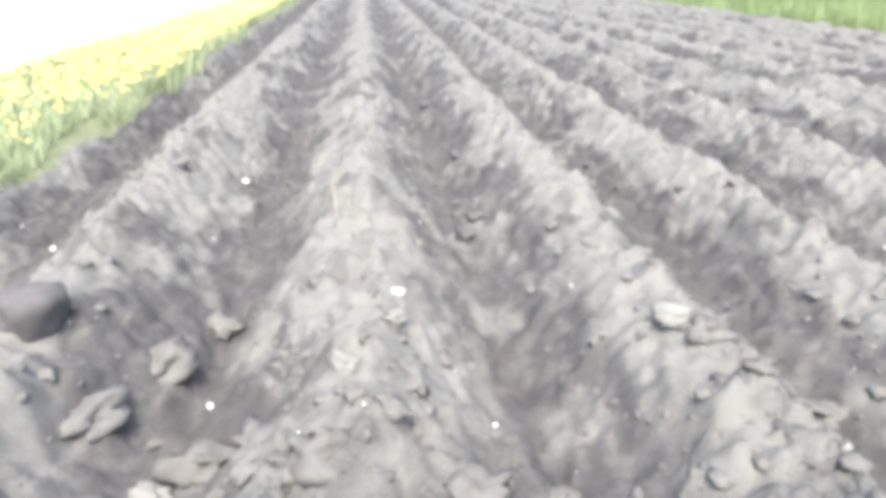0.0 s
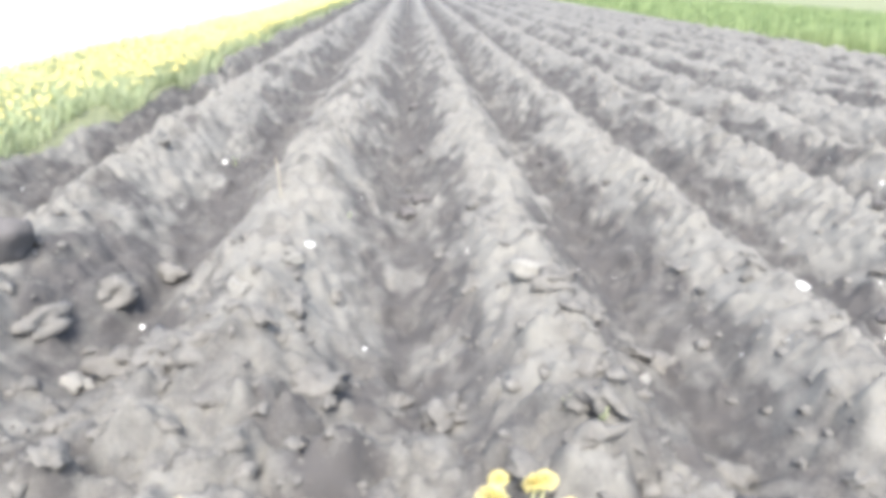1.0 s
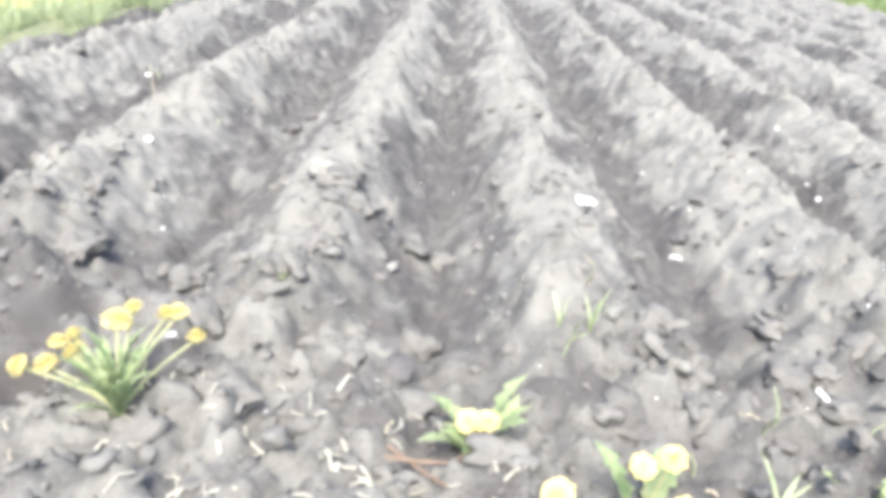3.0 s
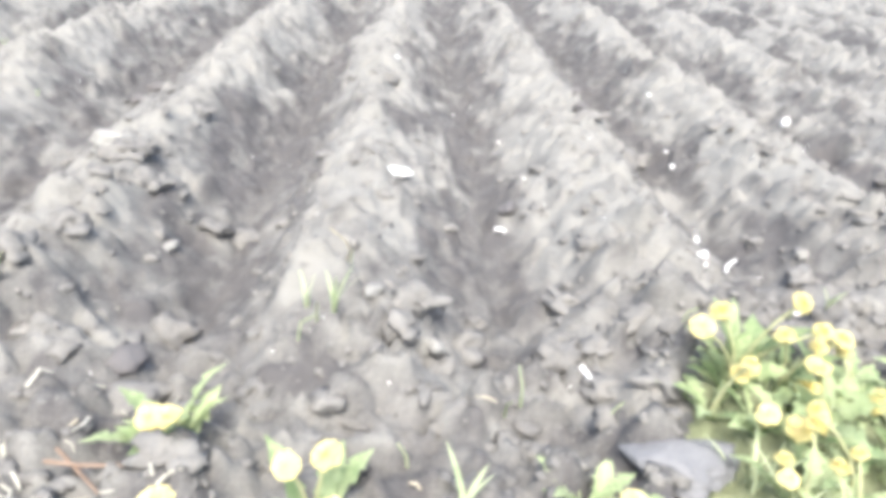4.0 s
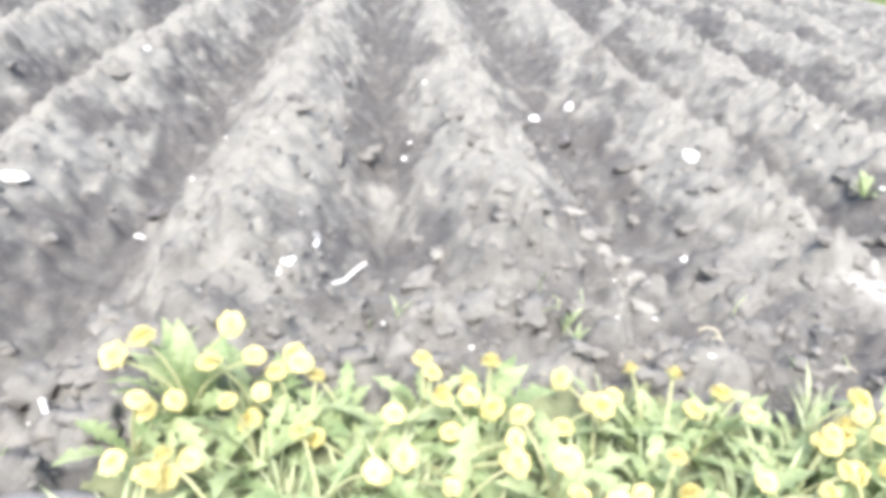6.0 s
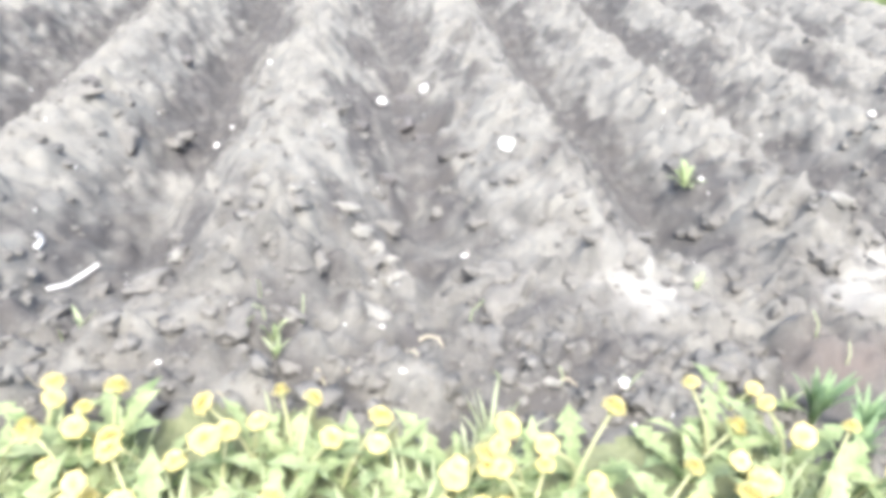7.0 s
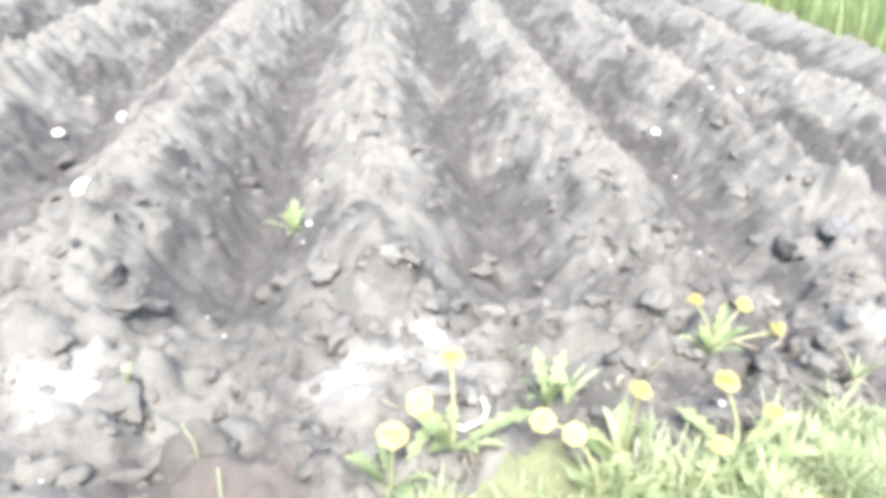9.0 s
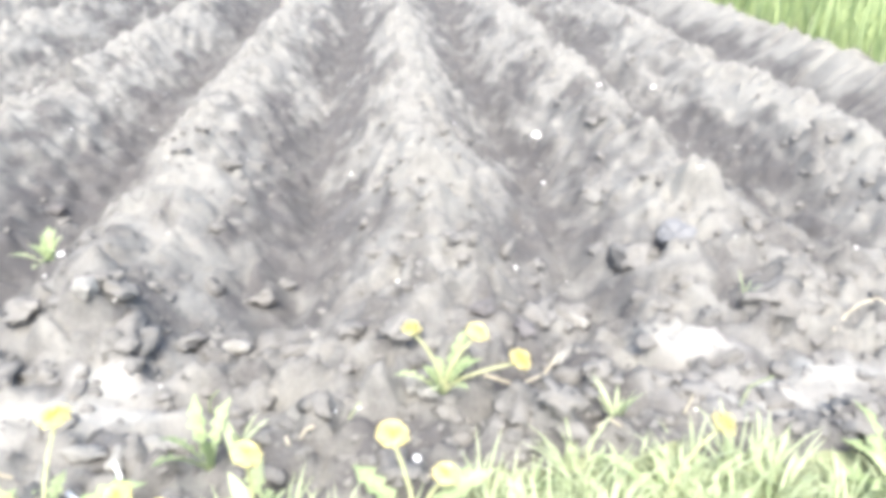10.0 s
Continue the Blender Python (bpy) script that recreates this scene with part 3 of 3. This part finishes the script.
# clods that stand out on the ridges
for k, (x, y, s, big) in enumerate(((0.82, 1.73, 0.040, 1.3), (0.87, 2.24, 0.035, 1.3), (-0.51, 1.94, 0.070, 1.2), (-0.43, 2.24, 0.05, 1.2), (-0.35, 1.57, 0.055, 1.5), (-0.61, 1.66, 0.06, 1.4),
                                    (-0.23, 1.48, 0.05, 1.3), (-0.09, 1.37, 0.06, 1.1), (0.19, 1.30, 0.05, 1.2), (0.49, 1.26, 0.045, 1.3), (0.82, 1.29, 0.05, 1.2), (1.11, 1.11, 0.05, 1.1),
                                    (0.81, 1.69, 0.045, 1.2), (2.96, 1.21, 0.05, 1.2), (3.48, 1.18, 0.045, 1.3), (1.75, 1.05, 0.05, 1.1), (1.95, 1.00, 0.045, 1.2), (1.62, 0.95, 0.04, 1.1),
                                    (5.80, 1.95, 0.055, 1.1), (5.58, 1.79, 0.05, 1.2), (4.92, 1.73, 0.06, 1.3), (4.66, 1.60, 0.05, 1.2), (4.46, 1.48, 0.045, 1.0), (6.02, 1.68, 0.06, 1.3))):
    lump("clod", CLODS[k % 8], x, y, s, "large dry grey clod of soil on a ridge end", "clod", "clods on the ploughed soil", 47.0 * k, 0.52, big, 0.9)
lump("clod", lump_mesh("clod", 31, 3, 0.35, DARK_CLOD, 0.85), -0.795, 1.898, 0.085, "round dark damp clod lying in a furrow", "clod", "clods on the ploughed soil", 20, 0.2)
lump("clod", lump_mesh("clod", 32, 3, 0.4, DARK_CLOD, 0.7), 1.07, 0.93, 0.036, "dark reddish clod of soil", "clod", "clods on the ploughed soil", 70, 0.25, 1.3)
lump("clod", lump_mesh("clod", 33, 3, 0.4, DARK_CLOD, 0.7), 3.437, 3.239, 0.055, "dark clod between two white stones", "clod", "clods on the ploughed soil", 10, 0.25, 1.2)
# dark clods; those set in the hollows stand in for the shade there
dark = [lump_mesh("clod", 41 + k, 3, 0.8, DARK_CLOD, 0.65, 0.5) for k in range(3)]
for k, (x, y, s) in enumerate(((3.489, 2.686, 0.050), (3.419, 2.786, 0.040), (3.480, 2.187, 0.042), (3.389, 2.886, 0.03), (0.41, 2.90, 0.045), (0.47, 3.02, 0.040), (0.40, 3.12, 0.03), (0.50, 3.95, 0.03), (0.47, 5.46, 0.04), (0.86, 2.29, 0.034), (1.20, 3.80, 0.03),
                               (3.22, 2.50, 0.03), (3.30, 2.15, 0.03), (5.37, 1.71, 0.026), (5.45, 1.64, 0.024), (2.29, 2.47, 0.025), (1.95, 1.84, 0.03), (2.44, 3.23, 0.03), (4.11, 2.56, 0.025))):
    lump("clod", dark[k % 3], x, y, s, "dark clod of soil, in the hollows standing for their shade", "clod", "clods on the ploughed soil", 71.0 * k, 0.40, 1.3, 0.9)
pale = [lump_mesh("clod", 35 + k, 3, 0.9, PALE_CLOD, 0.65, 0.5) for k in range(3)]
for k, (x, y, s) in enumerate(((3.18, 1.73, 0.024), (3.22, 1.69, 0.028), (3.26, 1.65, 0.026), (3.28, 1.57, 0.024), (3.30, 1.51, 0.03), (3.04, 1.66, 0.022), (3.25, 1.29, 0.026), (0.77, 1.76, 0.05), (2.76, 1.52, 0.020), (4.58, 1.66, 0.03), (4.83, 1.70, 0.03), (4.99, 1.78, 0.025),
                               (0.74, 1.78, 0.03), (-0.04, 1.61, 0.03), (0.07, 1.81, 0.025), (1.55, 1.07, 0.025), (1.68, 0.95, 0.025), (-0.45, 1.50, 0.035), (1.01, 1.41, 0.02), (0.25, 1.10, 0.03))):
    lump("clod", pale[k % 3], x, y, s, "bleached pale dry clod of soil", "clod", "clods on the ploughed soil", 53.0 * k, 0.42, 1.2, 0.9)
# the many others of a hand's size
r = random.Random(21)
for k in range(215):
    x = r.uniform(-1.5, 6.6)
    end = float(np.interp(x, END_X, END_Y))
    edge = float(np.interp(x, EDGE_X, EDGE_Y))
    y = r.uniform(max(edge + 0.03, end - 0.55), end + 0.45) if r.random() < 0.72 else end + 0.3 + 2.4 * r.random() ** 1.5
    s = 0.016 + 0.026 * r.random() ** 1.6
    if math.hypot(x - 0.28, y - 0.83) < 0.2 or math.hypot(x - 4.29, y - 1.03) < 0.2:
        continue
    lump("clod", r.choice(CLODS), x, y, s, "dry grey clod of soil", "clod", "clods on the ploughed soil", r.uniform(0, 360), r.uniform(0.5, 0.72), r.uniform(0.9, 1.7), 1.0, r.uniform(0.7, 1.0), (r.uniform(-25, 25), r.uniform(-25, 25)))


def crumbs(name, n, lo, hi, mat, label, category, seed, sub, reach, keep=None):
    """Small lumps strewn over the soil, joined."""
    rg = np.random.default_rng(seed)
    bm = bmesh.new()
    bmesh.ops.create_icosphere(bm, subdivisions=sub, radius=1)
    bm.verts.ensure_lookup_table()
    ball = np.array([v.co[:] for v in bm.verts])
    tri = np.array([[v.index for v in f.verts] for f in bm.faces])
    bm.free()
    x = rg.uniform(-1.6, 7.0, n)
    y = np.interp(x, EDGE_X, EDGE_Y) + 0.02 + reach * rg.random(n) ** 2.0
    y = np.where(x < 2.0, 0.15 + (reach + 0.2) * rg.random(n) ** 1.8, y)
    ok = (tilled(x, y) > 0.5) & (np.hypot((x - 4.29) / 0.17, (y - 1.03) / 0.16) > 1)
    if category == "soil":                     # crumbs lie on the ridge backs and the headland; the furrows were swept by the plough
        k = np.interp(x, CREST, np.arange(len(CREST)))
        ok &= (np.abs(k - np.round(k)) * 2 < 0.55 + 0.3 * rg.random(n)) | (y < np.interp(x, END_X, END_Y) + 0.25)
    x, y = x[ok], y[ok]
    n = len(x)
    s = lo + (hi - lo) * rg.random(n) ** 2.5
    z = ground_z(x, y) - s * 0.1
    a = rg.uniform(0, 2 * np.pi, n)
    stretch = rg.uniform(0.55, 1.7, (n, 1, 3)) * np.array([1, 0.9, 0.55])
    v = ball[None] * stretch * (1 + 0.95 * (rg.random((n, len(ball), 1)) - 0.5)) * s[:, None, None]
    vx = v[..., 0] * np.cos(a)[:, None] - v[..., 1] * np.sin(a)[:, None]
    vy = v[..., 0] * np.sin(a)[:, None] + v[..., 1] * np.cos(a)[:, None]
    v = np.stack([vx + x[:, None], vy + y[:, None], v[..., 2] + z[:, None]], -1)
    f = (np.arange(n)[:, None, None] * len(ball) + tri[None]).reshape(-1, 3)
    return tagged(new(name, mesh_from(name, v.reshape(-1, 3), f, [mat], sub > 1)), label, category, kind="stuff")


crumbs("soil_crumbs", 4200, 0.006, 0.021, CLOD, "loose dry crumbs of grey soil", "soil", 81, 2, 2.0)
crumbs("soil_crumbs", 6500, 0.003, 0.010, CLOD, "fine dry crumbs of grey soil", "soil", 82, 1, 1.6)
crumbs("soil_crumbs", 600, 0.010, 0.028, CLOD, "broken dry lumps of grey soil", "soil", 84, 2, 1.5)
crumbs("pebbles", 280, 0.0025, 0.0065, WHITE, "tiny white pebbles strewn over the soil", "pebbles", 83, 1, 3.0)

FLINTS = [lump_mesh("white_stone", 90 + s, 3, 0.35, WHITE, 0.6, 0.7) for s in range(4)]
for k, (x, y, s, sx, sy, sz) in enumerate(((1.59, 1.79, 0.030, 1.35, 0.8, 0.7), (3.71, 2.18, 0.036, 1.05, 0.8, 1.0), (3.31, 2.99, 0.028, 1.2, 0.8, 0.9), (3.51, 3.13, 0.026, 0.8, 0.8, 1.5), (2.39, 1.36, 0.022, 1.2, 0.8, 0.9), (0.09, 2.02, 0.016, 1.2, 0.8, 1), (5.78, 3.10, 0.022, 0.9, 0.8, 1.3))):
    lump("white_stone", FLINTS[k % 4], x, y, s, "bright white flint lying on the dry soil", "stone", "white stones in the field", 61.0 * k, 0.22, sx, sy, sz)
for k, (x, y, s) in enumerate(((2.626, 1.255, 0.009), (2.213, 1.195, 0.010), (2.727, 2.604, 0.009), (2.385, 1.955, 0.009), (3.509, 1.644, 0.013), (3.75, 1.03, 0.016), (3.71, 0.96, 0.010), (-0.39, 1.81, 0.010), (-1.16, 2.86, 0.012), (0.57, 0.95, 0.014), (4.36, 2.03, 0.010), (6.07, 3.27, 0.012), (6.53, 3.84, 0.014), (1.54, 3.22, 0.016), (2.70, 2.43, 0.012), (2.81, 3.20, 0.012), (-0.55, 3.52, 0.016))):
    lump("white_stone", FLINTS[k % 4], x, y, s, "small white flint in the dry soil", "stone", "white stones in the field", 43.0 * k, 0.25, 1.1, 0.9)
lump("flat_stone", lump_mesh("flat_stone", 96, 4, 0.45, SLATE, 0.22, 0.9), 2.08, 0.64, 0.095, "flat grey slate half buried beside the verge", "stone", "", 12, 0.80, 1.0, 0.75)
lump("flat_stone", lump_mesh("flat_stone", 98, 4, 0.5, SLATE, 0.5, 0.9), 5.91, 1.97, 0.05, "grey stone with a flat face on the soil", "stone", "", 80, 0.5, 1.1, 0.9)


def stem(name, pts, radius, mat, label, category="straw", group="dry stems on the soil"):
    level = sum(float(ground_z(px, py)) for px, py, _ in pts) / len(pts)
    v, f = tube([(px, py, max(level, float(ground_z(px, py))) + pz) for px, py, pz in pts], radius, 5)
    return tagged(new(name, mesh_from(name, v, f, [mat], True)), label, category, group)


stem("dry_stem", [(2.490, 1.417, 0.004), (2.519, 1.453, 0.006), (2.546, 1.508, 0.008), (2.559, 1.517, 0.015), (2.573, 1.520, 0.026)], 0.0045, WHITE, "bleached white bent stem lying on soil")
stem("dry_stem", [(2.440, 1.512, 0.004), (2.447, 1.538, 0.012), (2.444, 1.541, 0.022), (2.439, 1.532, 0.034)], 0.007, WHITE, "short bleached white stem on a ridge")
stem("dry_stem", [(1.904, 1.761, 0.006), (1.918, 1.749, 0.014), (1.934, 1.739, 0.004)], 0.006, WHITE, "short bleached white stem in a furrow")
stem("dry_stem", [(1.076, 0.603, 0.012), (1.135, 0.594, 0.015), (1.195, 0.603, 0.010), (1.246, 0.612, 0.02)], 0.003, RED_STEM, "reddish dry stem beside a dandelion")
stem("dry_stem", [(3.335, 1.167, 0.004), (3.356, 1.177, 0.014), (3.377, 1.171, 0.016), (3.387, 1.156, 0.004)], 0.0026, STRAW, "curled pale straw on the headland")
stem("dry_stem", [(5.339, 1.450, 0.02), (5.402, 1.439, 0.03), (5.457, 1.469, 0.03), (5.491, 1.510, 0.04)], 0.003, STRAW, "pale fallen flower stalk on loose soil")
stem("dry_stem", [(1.490, 1.127, 0.0), (1.500, 1.107, 0.05), (1.490, 1.079, 0.09), (1.460, 1.069, 0.12)], 0.0025, STRAW, "thin pale upright straw in soil")
stem("dry_stem", [(-0.085, 2.506, 0.0), (-0.090, 2.506, 0.06), (-0.095, 2.516, 0.11), (-0.104, 2.526, 0.15)], 0.0025, STRAW, "thin pale upright straw on a ridge")
stem("dry_stem", [(1.995, 0.948, 0.008), (2.007, 0.928, 0.012), (2.017, 0.916, 0.006)], 0.005, WHITE, "short bleached white stem among clods")
stem("dry_stem", [(4.678, 1.236, 0.006), (4.704, 1.215, 0.012), (4.744, 1.232, 0.018), (4.753, 1.252, 0.026), (4.743, 1.264, 0.03)], 0.0045, WHITE, "curled bleached stem at the edge of the grass")
stem("dry_stem", [(4.989, 1.113, 0.0), (4.992, 1.113, 0.04), (4.987, 1.117, 0.08), (4.989, 1.117, 0.11)], 0.0055, HUSK, "upright bleached stalk in the grass")
stem("dry_stem", [(6.082, 1.560, 0.004), (6.135, 1.601, 0.03), (6.164, 1.611, 0.045), (6.237, 1.655, 0.03), (6.250, 1.637, 0.008)], 0.0026, STRAW, "thin arched straw on loose soil")
stem("dry_stem", [(1.078, 0.639, 0.008), (1.137, 0.585, 0.012), (1.185, 0.537, 0.01)], 0.003, RED_STEM, "reddish dry stem on the headland")
r = random.Random(33)
for k in range(44):
    x = r.uniform(0.0, 5.8)
    edge = float(np.interp(x, EDGE_X, EDGE_Y))
    y = edge + r.uniform(0.02, 0.22) if x > 2 else r.uniform(0.38, 0.88)
    a, ln = r.uniform(0, 6.28), r.uniform(0.008, 0.022)
    b = a + r.uniform(-0.8, 0.8)
    stem("dry_stem", [(x, y, 0.006), (x + ln * math.cos(a), y + ln * math.sin(a), r.uniform(0.006, 0.018)), (x + ln * (math.cos(a) + math.cos(b)), y + ln * (math.sin(a) + math.sin(b)), 0.008)], r.uniform(0.0014, 0.0028), STRAW, "bleached straw litter on the headland")
r = random.Random(37)
for k in range(90):
    x, y = r.uniform(0.55, 1.30), r.uniform(0.36, 0.80)
    a, ln = r.uniform(0, 6.28), r.uniform(0.010, 0.028)
    b = a + r.uniform(-1.0, 1.0)
    stem("dry_stem", [(x, y, 0.004), (x + ln * math.cos(a), y + ln * math.sin(a), r.uniform(0.004, 0.016)), (x + ln * (math.cos(a) + math.cos(b)), y + ln * (math.sin(a) + math.sin(b)), 0.004)], r.uniform(0.0015, 0.0034), HUSK, "short bleached husk in the litter of the headland")
r = random.Random(34)
for k in range(26):
    x = r.uniform(-0.2, 5.8)
    edge = float(np.interp(x, EDGE_X, EDGE_Y))
    y = edge + r.uniform(0.05, 0.4) if x > 2 else r.uniform(0.6, 1.2)
    a, ln = r.uniform(0, 6.28), r.uniform(0.03, 0.08)
    stem("grass_shoot", [(x, y, -0.005), (x + 0.1 * ln * math.cos(a), y + 0.1 * ln * math.sin(a), ln * 0.6), (x + 0.5 * ln * math.cos(a), y + 0.5 * ln * math.sin(a), ln)], 0.0022, GRASS, "single green shoot in the bare soil", "grass", "green shoots on the headland")


def weed(x, y, count, tall, wide, seed, label, mat=GRASS):
    """A few narrow upright blades from one foot."""
    r = random.Random(seed)
    base = tagged(new("weed"), label, "weed", "small weeds on the headland")
    base.location = (x, y, float(ground_z(x, y)) - 0.004)
    base.empty_display_size = 0.02
    for k in range(count):
        a, h, lean = k * 2.4 + r.uniform(-0.4, 0.4), tall * r.uniform(0.6, 1.1), r.uniform(0.2, 0.6)
        v, f = [], []
        for i, s in enumerate((0, 0.3, 0.6, 0.85, 1.0)):
            out, up, w = h * lean * s ** 1.7, h * (s - 0.2 * lean * s * s), wide * (0.5, 0.55, 0.45, 0.25, 0.03)[i]
            cx, cy = out * math.cos(a), out * math.sin(a)
            v += [(cx - w * math.sin(a), cy + w * math.cos(a), up + w * 0.3), (cx, cy, up), (cx + w * math.sin(a), cy - w * math.cos(a), up + w * 0.3)]
        for i in range(4):
            f += [(3 * i, 3 * i + 1, 3 * i + 4, 3 * i + 3), (3 * i + 1, 3 * i + 2, 3 * i + 5, 3 * i + 4)]
        new("blade", mesh_from("blade", v, f, [mat], True)).parent = base
    return base


weed(1.48, 0.97, 4, 0.11, 0.008, 1, "thin pale green weed with upright blades on a ridge end")
weed(1.42, 1.01, 3, 0.08, 0.008, 2, "thin pale green weed with upright blades on a ridge end")
weed(0.79, 1.05, 5, 0.04, 0.010, 3, "tiny green weed in the bare soil")
weed(4.06, 1.38, 4, 0.06, 0.010, 4, "yellowish green weed beside the pale sand")
weed(3.04, 1.13, 4, 0.06, 0.012, 5, "green seedling under a large clod")
weed(4.92, 1.31, 3, 0.09, 0.014, 6, "yellow green blades of a young weed")
weed(5.96, 1.70, 3, 0.10, 0.006, 7, "thin dry yellow weed on loose soil")
weed(0.73, 1.11, 3, 0.05, 0.006, 8, "tiny green weed in the bare soil")
weed(1.35, 0.47, 4, 0.10, 0.010, 9, "green blades of a weed on the headland")
weed(1.72, 0.52, 4, 0.11, 0.010, 10, "green blades of a weed on the headland")
weed(2.65, 1.19, 3, 0.07, 0.010, 11, "pale green weed at the edge of the verge")
weed(3.75, 1.02, 3, 0.07, 0.008, 12, "pale green weed at the edge of the verge")
weed(-0.51, 3.57, 3, 0.10, 0.008, 13, "pale weed on a ridge")
weed(0.18, 2.49, 3, 0.04, 0.006, 14, "tiny weed on a ridge")
weed(2.28, 0.90, 2, 0.17, 0.050, 15, "broad upright yellow green leaves at the end of the verge")
weed(4.98, 1.13, 2, 0.15, 0.034, 16, "broad upright green leaves among the grass")
weed(4.92, 1.29, 2, 0.10, 0.018, 17, "upright yellow green leaf at the edge of the grass")
weed(4.05, 0.94, 3, 0.07, 0.018, 18, "upright green leaves beside a flat rosette")
weed(4.11, 0.93, 26, 0.14, 0.016, 19, "dense dark green tuft of grass beside bare soil", RANK)
weed(4.19, 0.89, 20, 0.13, 0.014, 20, "dense dark green tuft of grass beside bare soil", RANK)
weed(4.15, 0.84, 18, 0.12, 0.014, 22, "dense dark green tuft of grass beside bare soil", RANK)
weed(5.55, 1.33, 16, 0.10, 0.008, 21, "fresh green tuft of grass at the edge of the soil")
for k, (x, y, s) in enumerate(((4.67, 1.32, 0.022), (4.73, 1.31, 0.024), (4.78, 1.34, 0.026), (4.62, 1.28, 0.018), (5.25, 1.42, 0.018), (5.21, 1.44, 0.022), (5.52, 1.56, 0.02), (5.60, 1.74, 0.022), (3.82, 0.98, 0.016), (3.59, 1.03, 0.016))):
    lump("clod", pale[k % 3], x, y, s, "bleached pale flake of soil beside the grass", "clod", "clods on the ploughed soil", 97.0 * k, 0.3, 1.3, 0.8)
